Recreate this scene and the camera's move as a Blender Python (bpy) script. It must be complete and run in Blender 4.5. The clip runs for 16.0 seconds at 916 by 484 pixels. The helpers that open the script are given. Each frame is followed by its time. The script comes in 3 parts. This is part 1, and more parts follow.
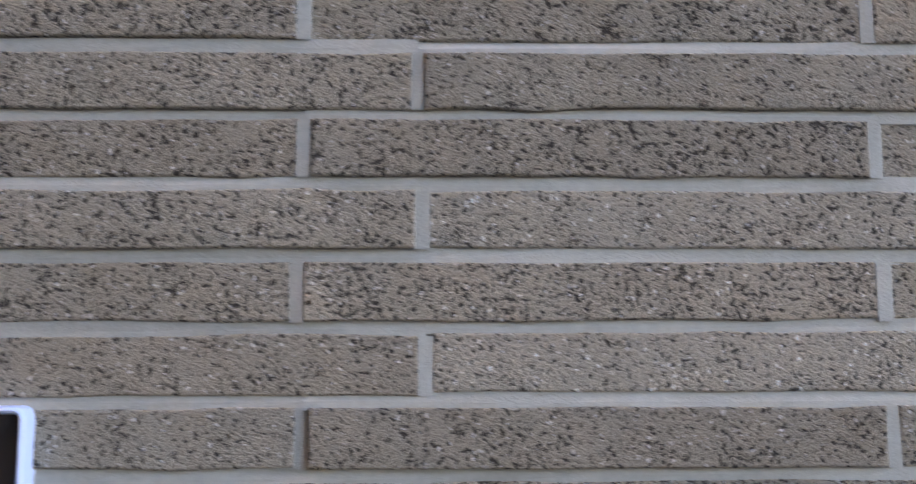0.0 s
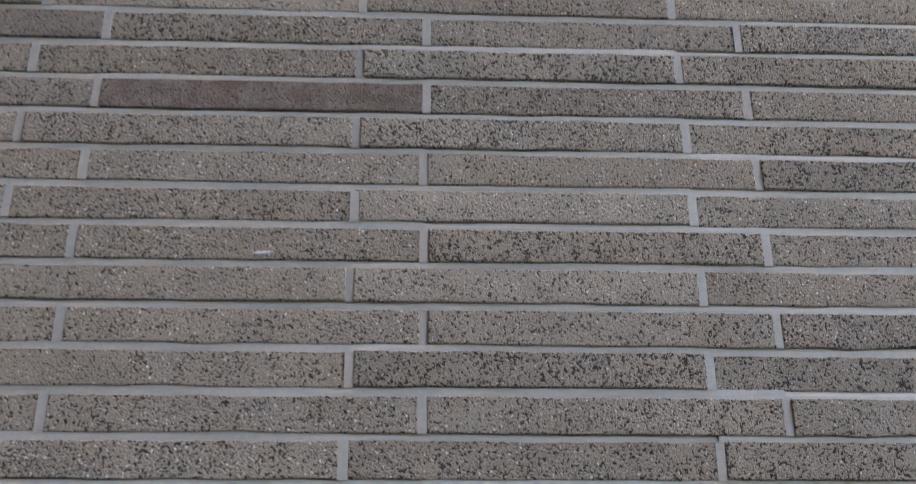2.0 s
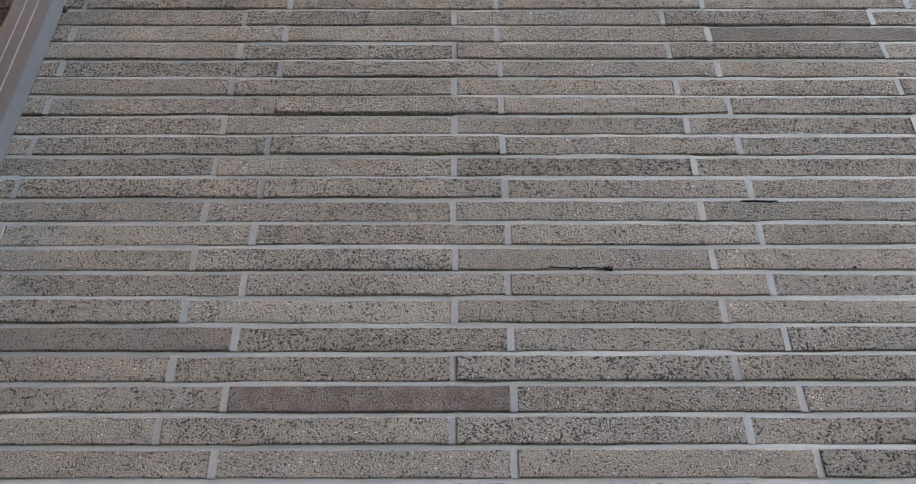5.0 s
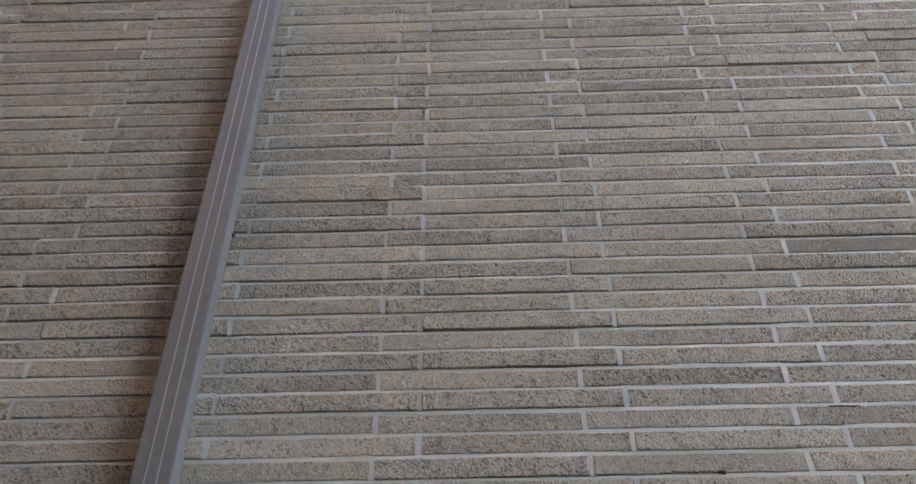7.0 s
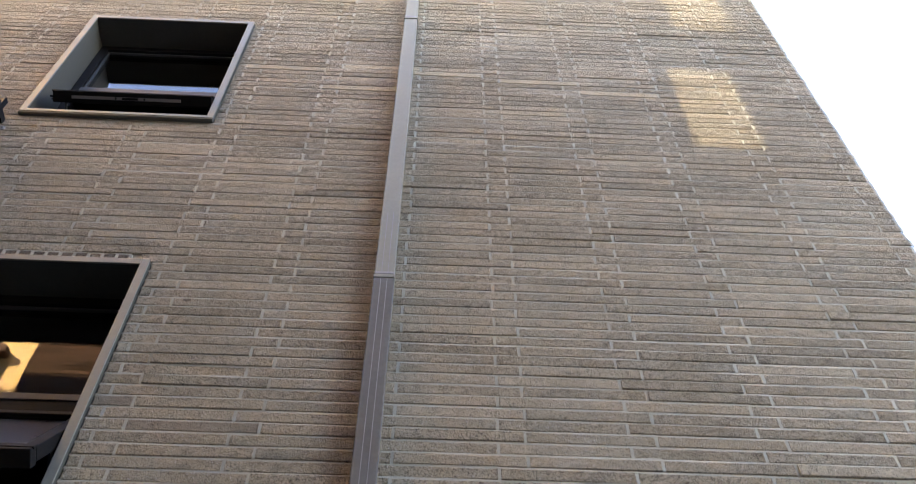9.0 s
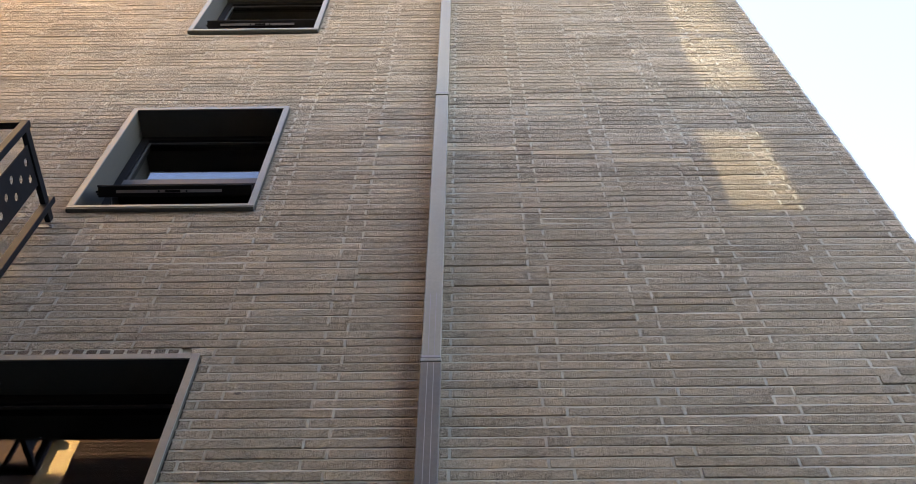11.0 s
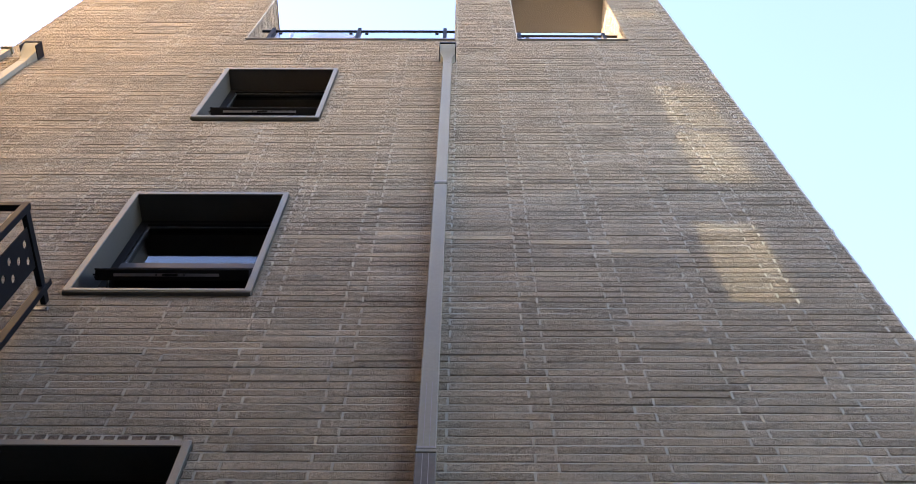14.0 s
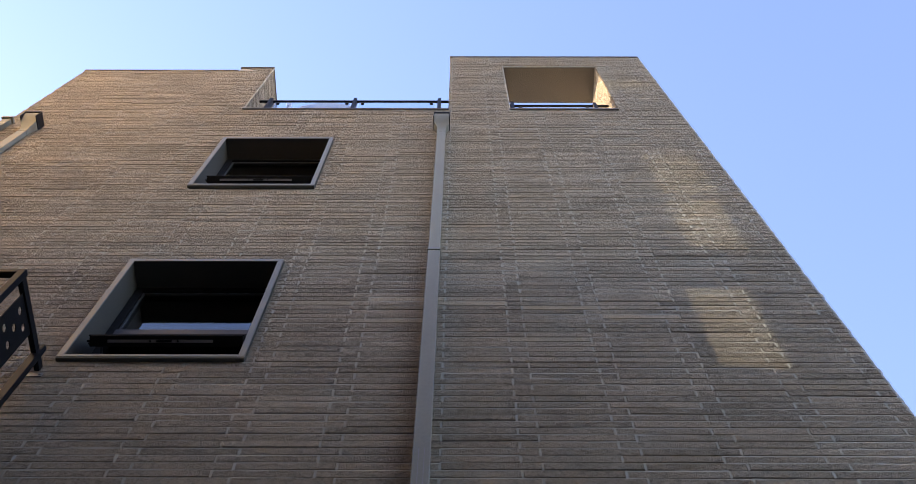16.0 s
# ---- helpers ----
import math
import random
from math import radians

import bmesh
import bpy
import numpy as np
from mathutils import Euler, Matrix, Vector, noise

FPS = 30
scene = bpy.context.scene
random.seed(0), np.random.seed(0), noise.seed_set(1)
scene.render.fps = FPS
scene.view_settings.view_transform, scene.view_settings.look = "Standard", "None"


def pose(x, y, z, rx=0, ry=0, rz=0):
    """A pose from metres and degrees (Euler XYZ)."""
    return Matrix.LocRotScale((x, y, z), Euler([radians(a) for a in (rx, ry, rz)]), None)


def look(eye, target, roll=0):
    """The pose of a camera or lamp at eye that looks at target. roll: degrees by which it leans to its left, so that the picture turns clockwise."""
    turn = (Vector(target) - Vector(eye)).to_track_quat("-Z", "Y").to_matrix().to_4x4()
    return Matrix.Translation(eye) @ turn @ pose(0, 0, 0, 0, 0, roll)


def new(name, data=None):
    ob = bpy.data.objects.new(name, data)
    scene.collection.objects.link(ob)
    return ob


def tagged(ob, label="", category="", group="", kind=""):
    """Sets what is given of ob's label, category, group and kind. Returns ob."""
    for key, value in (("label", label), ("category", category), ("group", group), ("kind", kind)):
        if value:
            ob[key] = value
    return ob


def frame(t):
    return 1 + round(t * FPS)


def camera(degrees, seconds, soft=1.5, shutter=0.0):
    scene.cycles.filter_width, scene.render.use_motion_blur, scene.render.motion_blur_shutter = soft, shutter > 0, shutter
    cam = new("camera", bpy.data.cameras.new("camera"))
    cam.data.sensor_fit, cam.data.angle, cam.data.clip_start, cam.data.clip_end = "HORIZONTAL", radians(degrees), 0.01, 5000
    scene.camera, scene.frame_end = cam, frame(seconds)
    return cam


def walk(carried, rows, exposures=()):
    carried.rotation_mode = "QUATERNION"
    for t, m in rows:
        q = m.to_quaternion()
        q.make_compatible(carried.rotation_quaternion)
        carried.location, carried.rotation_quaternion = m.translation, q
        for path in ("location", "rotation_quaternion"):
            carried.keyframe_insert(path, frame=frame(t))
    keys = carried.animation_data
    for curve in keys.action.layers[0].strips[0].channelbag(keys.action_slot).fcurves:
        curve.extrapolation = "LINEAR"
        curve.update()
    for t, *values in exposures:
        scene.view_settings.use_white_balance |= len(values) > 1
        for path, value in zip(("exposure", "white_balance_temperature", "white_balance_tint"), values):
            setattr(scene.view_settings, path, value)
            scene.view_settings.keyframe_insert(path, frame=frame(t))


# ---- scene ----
cam = camera(49.9, 16.0, soft=0.5, shutter=0.26)
# seconds, eye, target, roll
PATH = [
    (0, (-0.0066, -0.7458, 1.6445), (0.0473, 1.4344, 1.9305), -0.20),
    (0.5, (-0.2167, -0.8052, 1.6566), (-0.0825, 1.3552, 2.0471), -0.40),
    (1, (-0.341, -0.9174, 1.6346), (-0.242, 1.2056, 2.2011), -0.20),
    (1.5, (-0.4147, -1.0593, 1.6082), (-0.319, 1.0175, 2.3254), -0.20),
    (2, (-0.4697, -1.1616, 1.5895), (-0.3828, 0.8536, 2.4662), -0.20),
    (2.5, (-0.5137, -1.2518, 1.5664), (-0.4268, 0.6985, 2.5817), -0.30),
    (3, (-0.5368, -1.2881, 1.5532), (-0.4598, 0.6017, 2.6774), -0.30),
    (3.5, (-0.5489, -1.3134, 1.5488), (-0.4928, 0.5159, 2.7698), -0.00),
    (3.7, (-0.5577, -1.3013, 1.5334), (-0.4961, 0.4917, 2.8072), -0.10),
    (5.8, (-0.5478, -1.4388, 1.5345), (-0.5786, 0.2475, 2.9458), -0.10),
    (6, (-0.5665, -1.4861, 1.5378), (-0.6006, 0.1914, 2.9601), -0.10),
    (6.5, (-0.6589, -1.6269, 1.5169), (-0.7084, 0.0132, 2.9832), -0.10),
    (7, (-0.7777, -1.7776, 1.5169), (-0.8184, -0.1925, 3.0426), -0.30),
    (7.5, (-0.9196, -1.9338, 1.5686), (-0.9427, -0.4433, 3.1867), 0.10),
    (8, (-1.0362, -2.1285, 1.639), (-1.0175, -0.726, 3.3352), 0.20),
    (8.5, (-1.122, -2.31, 1.6687), (-1.0802, -0.9867, 3.4254), 0.20),
    (9, (-1.2463, -2.4244, 1.7226), (-1.1913, -1.1682, 3.5277), 0.10),
    (9.5, (-1.3079, -2.4838, 1.7468), (-1.2496, -1.2782, 3.586), 0.10),
    (10, (-1.3101, -2.4981, 1.7545), (-1.2683, -1.3266, 3.6157), -1.10),
    (10.2, (-1.2672, -2.5223, 1.7545), (-1.2694, -1.353, 3.619), -0.20),
    (12.5, (-1.3233, -2.5487, 1.7743), (-1.353, -1.4311, 3.6685), 0.60),
    (13, (-1.3123, -2.5476, 1.7611), (-1.3365, -1.4586, 3.6729), 0.70),
    (13.5, (-1.3024, -2.5465, 1.7688), (-1.3189, -1.5037, 3.7059), 0.80),
    (14, (-1.2936, -2.5498, 1.7633), (-1.3046, -1.5587, 3.7268), 0.80),
    (14.5, (-1.2892, -2.552, 1.7644), (-1.2936, -1.6049, 3.7499), 0.60),
    (15, (-1.2848, -2.5619, 1.7501), (-1.2881, -1.65, 3.7521), 0.60),
    (15.5, (-1.2804, -2.5652, 1.7325), (-1.2837, -1.6863, 3.7499), 0.30),
    (16, (-1.2727, -2.563, 1.7094), (-1.276, -1.7094, 3.7367), 0.30),
]

EXPOSURES = [(0, 3.44, 6750, 31), (1, 3.5, 6750, 31), (2, 3.52, 6750, 30), (3.5, 3.7, 6750, 29), (6, 3.76, 6800, 28), (7, 3.74, 6900, 27), (8.5, 3.74, 7150, 26), (10, 3.57, 7100, 26), (12.5, 3.16, 6750, 28), (13.5, 3.2, 6650, 29), (14.5, 2.64, 6450, 28), (15.5, 2.27, 6370, 28), (16, 2.17, 6350, 28)]
walk(cam, [(t, look(eye, target, roll)) for t, eye, target, roll in PATH], EXPOSURES)

# ---- light: clear sky, low warm sun from behind the house and to the left ----
TO_SUN = Vector((-0.68, 0.52, 0.50)).normalized()
SUN_EL = math.asin(TO_SUN.z)
world = bpy.data.worlds.new("sky")
scene.world = world
world.use_nodes = True
wn = world.node_tree.nodes
sky = wn.new("ShaderNodeTexSky")
sky.sky_type = 'NISHITA'
sky.sun_disc = False
sky.ozone_density, sky.dust_density = 1.4, 0.35
sky.sun_elevation = SUN_EL
sky.sun_rotation = math.atan2(TO_SUN.x, TO_SUN.y)
wn["Background"].inputs["Strength"].default_value = 0.115
world.node_tree.links.new(sky.outputs[0], wn["Background"].inputs["Color"])

sun_data = bpy.data.lights.new("sun", 'SUN')
sun_data.energy, sun_data.angle, sun_data.color = 5.0, radians(0.5), (1.0, 0.83, 0.50)
sun = new("sun", sun_data)
sun.matrix_world = look(TO_SUN * 40, (0, 0, 0))

# area lamps stand in for sun thrown back by panes across the alley
# beam direction fits the wall patches, not the sun's mirrored path
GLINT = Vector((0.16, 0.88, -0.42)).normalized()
LAMP_Y = -3.05


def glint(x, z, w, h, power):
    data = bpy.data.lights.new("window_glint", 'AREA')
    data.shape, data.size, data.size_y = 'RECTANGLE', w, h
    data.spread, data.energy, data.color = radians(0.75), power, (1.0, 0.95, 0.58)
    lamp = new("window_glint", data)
    at = Vector((x, 0, z)) - GLINT * (-LAMP_Y / GLINT.y)
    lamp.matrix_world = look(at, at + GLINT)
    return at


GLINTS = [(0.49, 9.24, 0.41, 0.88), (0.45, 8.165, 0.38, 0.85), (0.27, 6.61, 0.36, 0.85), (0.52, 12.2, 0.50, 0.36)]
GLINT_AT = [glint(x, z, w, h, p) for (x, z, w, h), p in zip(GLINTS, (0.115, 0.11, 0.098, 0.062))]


# ---- materials ----
def material(name):
    m = bpy.data.materials.new(name)
    m.use_nodes = True
    return m, m.node_tree.nodes, m.node_tree.links, m.node_tree.nodes["Principled BSDF"]


def node(ns, kind, **values):
    n = ns.new(kind)
    for key, value in values.items():
        n.inputs[key.replace("_", " ")].default_value = value
    return n


def ramp(ns, ls, source, stops):
    r = ns.new("ShaderNodeValToRGB")
    els = r.color_ramp.elements
    while len(els) < len(stops):
        els.new(0.5)
    for e, (p, c) in zip(els, stops):
        e.position = p
        e.color = (c, c, c, 1) if isinstance(c, (int, float)) else (*c, 1)
    ls.new(source, r.inputs["Fac"])
    return r


def mix(ns, ls, fac, a, b, blend='MIX'):
    m = ns.new("ShaderNodeMix")
    m.data_type, m.blend_type = 'RGBA', blend
    for slot, v in ((0, fac), (6, a), (7, b)):
        if isinstance(v, (int, float)):
            m.inputs[slot].default_value = v
        elif isinstance(v, tuple):
            m.inputs[slot].default_value = (*v, 1)
        else:
            ls.new(v, m.inputs[slot])
    return m.outputs[2]


def noise_at(ns, ls, coords, scale, detail=3.0, rough=0.55):
    n = node(ns, "ShaderNodeTexNoise", Scale=scale, Detail=detail, Roughness=rough)
    ls.new(coords, n.inputs["Vector"])
    return n


def brick_material(name, single, dark=(0.032, 0.026, 0.022), body=(0.590, 0.507, 0.372), light=(1.0, 0.95, 0.86), spread=0.11, coarse=1.0, stones=1.0, blot=None):
    """Coarse grey-brown aggregate brick, pitted and studded with small stones, pit shade and stone glints put into the
    colour; single: each brick is an object of its own.
    """
    m, ns, ls, bsdf = material(name)
    pos = ns.new("ShaderNodeNewGeometry").outputs["Position"]
    rnd = ns.new("ShaderNodeObjectInfo").outputs["Random"] if single else ns.new("ShaderNodeNewGeometry").outputs["Random Per Island"]

    def math_of(op, a, b):
        n = ns.new("ShaderNodeMath")
        n.operation = op
        for slot, v in ((0, a), (1, b)):
            if isinstance(v, (int, float)):
                n.inputs[slot].default_value = v
            else:
                ls.new(v, n.inputs[slot])
        return n.outputs[0]

    def cells(where, scale):
        """Irregular grains: the distance to the grain's heart and two random numbers of the grain."""
        v = node(ns, "ShaderNodeTexVoronoi", Scale=scale, Randomness=1.0)
        ls.new(where, v.inputs["Vector"])
        sep = ns.new("ShaderNodeSeparateColor")
        ls.new(v.outputs["Color"], sep.inputs[0])
        return v.outputs["Distance"], sep.outputs[0], sep.outputs[1]

    def less(a, b, soft):
        """1 where a lies well below b, falling to 0 over soft."""
        n = ns.new("ShaderNodeMapRange")
        n.interpolation_type = 'SMOOTHSTEP'
        n.inputs[2].default_value = soft
        ls.new(math_of('SUBTRACT', b, a), n.inputs[0])
        return n.outputs[0]

    big = noise_at(ns, ls, pos, 6.0, 4)
    patch = noise_at(ns, ls, pos, 34.0, 3, 0.6)
    fine = noise_at(ns, ls, pos, 620.0, 3, 0.65)
    grit = noise_at(ns, ls, pos, 260.0, 4, 0.60)
    # the grain's outline is crumpled
    warp = noise_at(ns, ls, pos, 300.0, 2, 0.6)
    push = ns.new("ShaderNodeVectorMath")
    push.operation = 'MULTIPLY_ADD'
    ls.new(warp.outputs["Color"], push.inputs[0])
    push.inputs[1].default_value = (0.020, 0.020, 0.017)
    ls.new(pos, push.inputs[2])
    bent = push.outputs[0]
    other = math_of('FRACT', math_of('MULTIPLY', rnd, 7.31), 0.0)
    # open, pitted areas and closed, smooth ones; some bricks are rougher than others
    open_ = math_of('ADD', math_of('MULTIPLY', math_of('SUBTRACT', patch.outputs["Fac"], 0.5), 1.1), math_of('MULTIPLY', math_of('SUBTRACT', other, 0.5), 0.26))
    d1, r1, _ = cells(bent, 150.0)
    d2, r2, _ = cells(bent, 310.0)
    size1 = math_of('MULTIPLY', math_of('SUBTRACT', math_of('ADD', r1, open_), 0.31), 0.72 * coarse)
    size2 = math_of('MULTIPLY', math_of('SUBTRACT', math_of('ADD', r2, open_), 0.31), 0.72 * coarse)
    pit = math_of('MAXIMUM', less(d1, math_of('MINIMUM', size1, 0.46), 0.13), math_of('MULTIPLY', less(d2, math_of('MINIMUM', size2, 0.42), 0.16), 0.7))
    gap = less(grit.outputs["Fac"], math_of('ADD', math_of('MULTIPLY', open_, 0.15), 0.346 + 0.10 * coarse), 0.045)
    pit = math_of('MAXIMUM', pit, gap)
    lean = ns.new("ShaderNodeVectorMath")
    lean.operation = 'MULTIPLY_ADD'
    ls.new(warp.outputs["Color"], lean.inputs[0])
    lean.inputs[1].default_value = (0.006, 0.006, 0.006)
    ls.new(pos, lean.inputs[2])
    d3, r3, q3 = cells(lean.outputs[0], 230.0)
    stone = math_of('MULTIPLY', less(d3, math_of('MULTIPLY', math_of('SUBTRACT', r3, 0.59), 1.05), 0.08), stones)
    up = tuple(1.17 * v for v in body)
    down = tuple(0.77 * v for v in body)
    col = mix(ns, ls, ramp(ns, ls, fine.outputs["Fac"], [(0.34, 0.0), (0.66, 1.0)]).outputs[0], down, up)
    # pits go near black, the shade inside them painted in
    col = mix(ns, ls, math_of('MULTIPLY', pit, 0.86), col, dark)
    # pale stones are whitened further to carry their glints
    col = mix(ns, ls, math_of('MULTIPLY', stone, ramp(ns, ls, q3, [(0.2, 0.35), (0.7, 1.0)]).outputs[0]), col, light)
    if blot:
        zone = noise_at(ns, ls, pos, 28.0, 5, 0.68)
        col = mix(ns, ls, ramp(ns, ls, zone.outputs["Fac"], [(0.42, 0.0), (0.60, 0.75)]).outputs[0], col, blot)
    # brick to brick
    tone = ns.new("ShaderNodeMapRange")
    tone.inputs[3].default_value, tone.inputs[4].default_value = 1 - spread, 1 + spread
    ls.new(rnd, tone.inputs[0])
    warm = mix(ns, ls, math_of('FRACT', math_of('MULTIPLY', rnd, 13.7), 0.0), (1.0, 1.0, 1.0), (1.025, 0.995, 0.97))
    col = mix(ns, ls, 1.0, col, warm, 'MULTIPLY')
    col = mix(ns, ls, 1.0, col, tone.outputs[0], 'MULTIPLY')
    col = mix(ns, ls, 1.0, col, ramp(ns, ls, big.outputs["Fac"], [(0.28, 0.88), (0.68, 1.09)]).outputs[0], 'MULTIPLY')
    ls.new(col, bsdf.inputs["Base Color"])
    bsdf.inputs["Roughness"].default_value = 0.9
    bsdf.inputs["Diffuse Roughness"].default_value = 0.5
    bsdf.inputs["Specular IOR Level"].default_value = 0.12
    # relief: pits go in, stones stand out, the skin between is sandy
    sand = math_of('ADD', math_of('MULTIPLY', fine.outputs["Fac"], 0.7), math_of('MULTIPLY', grit.outputs["Fac"], 1.0))
    rise = math_of('ADD', math_of('SUBTRACT', math_of('MULTIPLY', stone, 1.0), pit), sand)
    bump = node(ns, "ShaderNodeBump", Strength=1.0, Distance=0.0058 * coarse)
    ls.new(rise, bump.inputs["Height"])
    ls.new(bump.outputs[0], bsdf.inputs["Normal"])
    return m


def plain(name, colour, rough, metal=0.0, vary=0.12, scale=8.0, bump=0.0, bscale=200.0, spec=0.5, fine=60.0):
    """A surface of one colour with uneven tone at two scales and fine relief."""
    m, ns, ls, bsdf = material(name)
    pos = ns.new("ShaderNodeNewGeometry").outputs["Position"]
    a, c = noise_at(ns, ls, pos, scale, 4), noise_at(ns, ls, pos, fine, 3)
    k = ramp(ns, ls, a.outputs["Fac"], [(0.25, 1 - vary), (0.75, 1 + vary)]).outputs[0]
    k2 = ramp(ns, ls, c.outputs["Fac"], [(0.25, 1 - vary * 0.6), (0.75, 1 + vary * 0.6)]).outputs[0]
    col = mix(ns, ls, 1.0, mix(ns, ls, 1.0, colour, k, 'MULTIPLY'), k2, 'MULTIPLY')
    ls.new(col, bsdf.inputs["Base Color"])
    rr = ns.new("ShaderNodeMapRange")
    rr.inputs[3].default_value, rr.inputs[4].default_value = max(0.02, rough - 0.08), min(1, rough + 0.08)
    ls.new(a.outputs["Fac"], rr.inputs[0])
    ls.new(rr.outputs[0], bsdf.inputs["Roughness"])
    bsdf.inputs["Metallic"].default_value = metal
    bsdf.inputs["Specular IOR Level"].default_value = spec
    if bump:
        n = noise_at(ns, ls, pos, bscale, 3, 0.6)
        b = node(ns, "ShaderNodeBump", Strength=0.6, Distance=bump)
        ls.new(n.outputs["Fac"], b.inputs["Height"])
        ls.new(b.outputs[0], bsdf.inputs["Normal"])
    return m


def glass_material(name, tint=(0.93, 0.96, 0.95), rough=0.0):
    m, ns, ls, bsdf = material(name)
    bsdf.inputs["Base Color"].default_value = (*tint, 1)
    bsdf.inputs["Roughness"].default_value = rough
    bsdf.inputs["Transmission Weight"].default_value = 1.0
    bsdf.inputs["IOR"].default_value = 1.5
    return m


M_BRICK = brick_material("brick_single", True)
M_FIELD = brick_material("brick_field", False)
M_TAN = brick_material("brick_tan", True, (0.16, 0.135, 0.095), (0.63, 0.545, 0.385), (0.76, 0.67, 0.50), spread=0.12, coarse=0.6, stones=0.2)
M_RUST = brick_material("brick_rust", True, (0.05, 0.040, 0.033), (0.42, 0.345, 0.265), (0.50, 0.42, 0.36), spread=0.03, coarse=0.85, stones=0.4, blot=(0.26, 0.188, 0.138))
M_SMOOTH = brick_material("brick_smooth", True, (0.09, 0.078, 0.066), (0.42, 0.36, 0.275), (0.54, 0.47, 0.38), spread=0.05, coarse=0.8, stones=0.25)
M_OLIVE = brick_material("brick_olive", True, (0.08, 0.072, 0.055), (0.34, 0.297, 0.222), (0.45, 0.40, 0.31), spread=0.03, coarse=0.8, stones=0.15)
M_CUT = brick_material("brick_cut", True, (0.04, 0.033, 0.027), (0.25, 0.21, 0.162), (0.42, 0.36, 0.29), spread=0.2, coarse=0.85, stones=0.4)
M_OPP = brick_material("brick_brown", False, (0.035, 0.025, 0.019), (0.11, 0.070, 0.052), (0.16, 0.11, 0.085), spread=0.4, coarse=0.4, stones=0.2)
M_OPP_WALL = plain("brown_mortar", (0.035, 0.026, 0.02), 0.9)
M_MORTAR = plain("mortar", (0.485, 0.459, 0.374), 0.9, vary=0.14, scale=5, bump=0.0012, bscale=420, spec=0.2, fine=140)
M_SLEEVE = plain("bronze_grey_metal", (0.225, 0.221, 0.182), 0.5, 0.0, vary=0.08, scale=3, bump=0.0002, bscale=90)
# sleeve metal once more, darkened to carry the shade of recess and underside
M_SLEEVE_SHADE = plain("shaded_sleeve_metal", (0.080, 0.078, 0.062), 0.75, 0.0, vary=0.1, scale=4)
# lower pipe length: darker paint, with the alley's shade added to the colour
M_PIPE_LOW = plain("lower_pipe_paint_and_shade", (0.145, 0.139, 0.120), 0.6, 0.0, vary=0.14, scale=2.2, bump=0.0002, bscale=120, spec=0.3)
M_PIPE = plain("grey_painted_metal", (0.265, 0.257, 0.196), 0.55, 0.0, vary=0.10, scale=2.2, bump=0.0002, bscale=120)
M_PIPE_LINE = plain("pale_line_metal", (0.30, 0.29, 0.275), 0.5, 0.2, vary=0.1)
M_BLACK = plain("black_frame", (0.009, 0.008, 0.0075), 0.65, 0.0, vary=0.15, scale=10, spec=0.15)
M_STEEL = plain("black_steel", (0.009, 0.009, 0.0095), 0.5, 0.0, vary=0.2, scale=12, spec=0.16)
M_ZINC = plain("zinc_bracket", (0.26, 0.26, 0.25), 0.6, 0.3, vary=0.2, scale=30)
M_STRIP = plain("grey_weather_strip", (0.06, 0.06, 0.06), 0.5, 0.2)
M_LOCK = plain("grey_strip", (0.24, 0.24, 0.24), 0.5, 0.2)
M_COPING = plain("dark_coping", (0.20, 0.175, 0.145), 0.5, 0.3, vary=0.1)
M_STUCCO = plain("speckled_stucco", (0.13, 0.116, 0.095), 0.95, vary=0.9, scale=75, bump=0.006, bscale=75, fine=160, spec=0.2)
M_PLASTER = plain("beige_plaster", (0.76, 0.565, 0.29), 0.9, vary=0.06, scale=0.8, bump=0.001, bscale=120)
M_ROOM_SHADE = plain("room_shade", (0.10, 0.095, 0.09), 0.9)
M_CONCRETE = plain("concrete", (0.32, 0.31, 0.30), 0.9, vary=0.15, scale=1.5, bump=0.001)
M_ASPHALT = plain("asphalt", (0.055, 0.055, 0.058), 0.9, vary=0.25, scale=1.2, bump=0.003, bscale=180)
M_GLASS = glass_material("window_glass")
# spotted sash glass; its grey base stands in for the pane's reflection
M_SPOTTED = plain("spotted_grey_reflection_glass", (0.07, 0.07, 0.073), 0.3, 0.0, vary=0.2, scale=30, fine=220)
M_SPOTTED.node_tree.nodes["Principled BSDF"].inputs["Transmission Weight"].default_value = 0.35
M_RAIL_GLASS = glass_material("rail_glass", (0.86, 0.95, 0.95))
M_CANVAS = plain("pale_canvas", (0.50, 0.56, 0.72), 0.9, vary=0.05)
M_SIGN = plain("dark_sign_face", (0.055, 0.045, 0.038), 0.3, vary=0.2)
M_ALU = plain("pale_blue_rim", (0.66, 0.76, 0.97), 0.35, 0.0, vary=0.05)


# ---- mesh helpers ----
def part(name, bm, mat, parent=None, label=""):
    me = bpy.data.meshes.new(name)
    bm.to_mesh(me)
    bm.free()
    me.materials.append(mat)
    ob = new(name, me)
    if parent is not None:
        ob.parent = parent
    if label:
        ob["label"] = label
    return ob


def raw(name, verts, faces, mat, parent=None):
    me = bpy.data.meshes.new(name)
    me.from_pydata(verts, [], faces)
    me.materials.append(mat)
    ob = new(name, me)
    if parent is not None:
        ob.parent = parent
    return ob


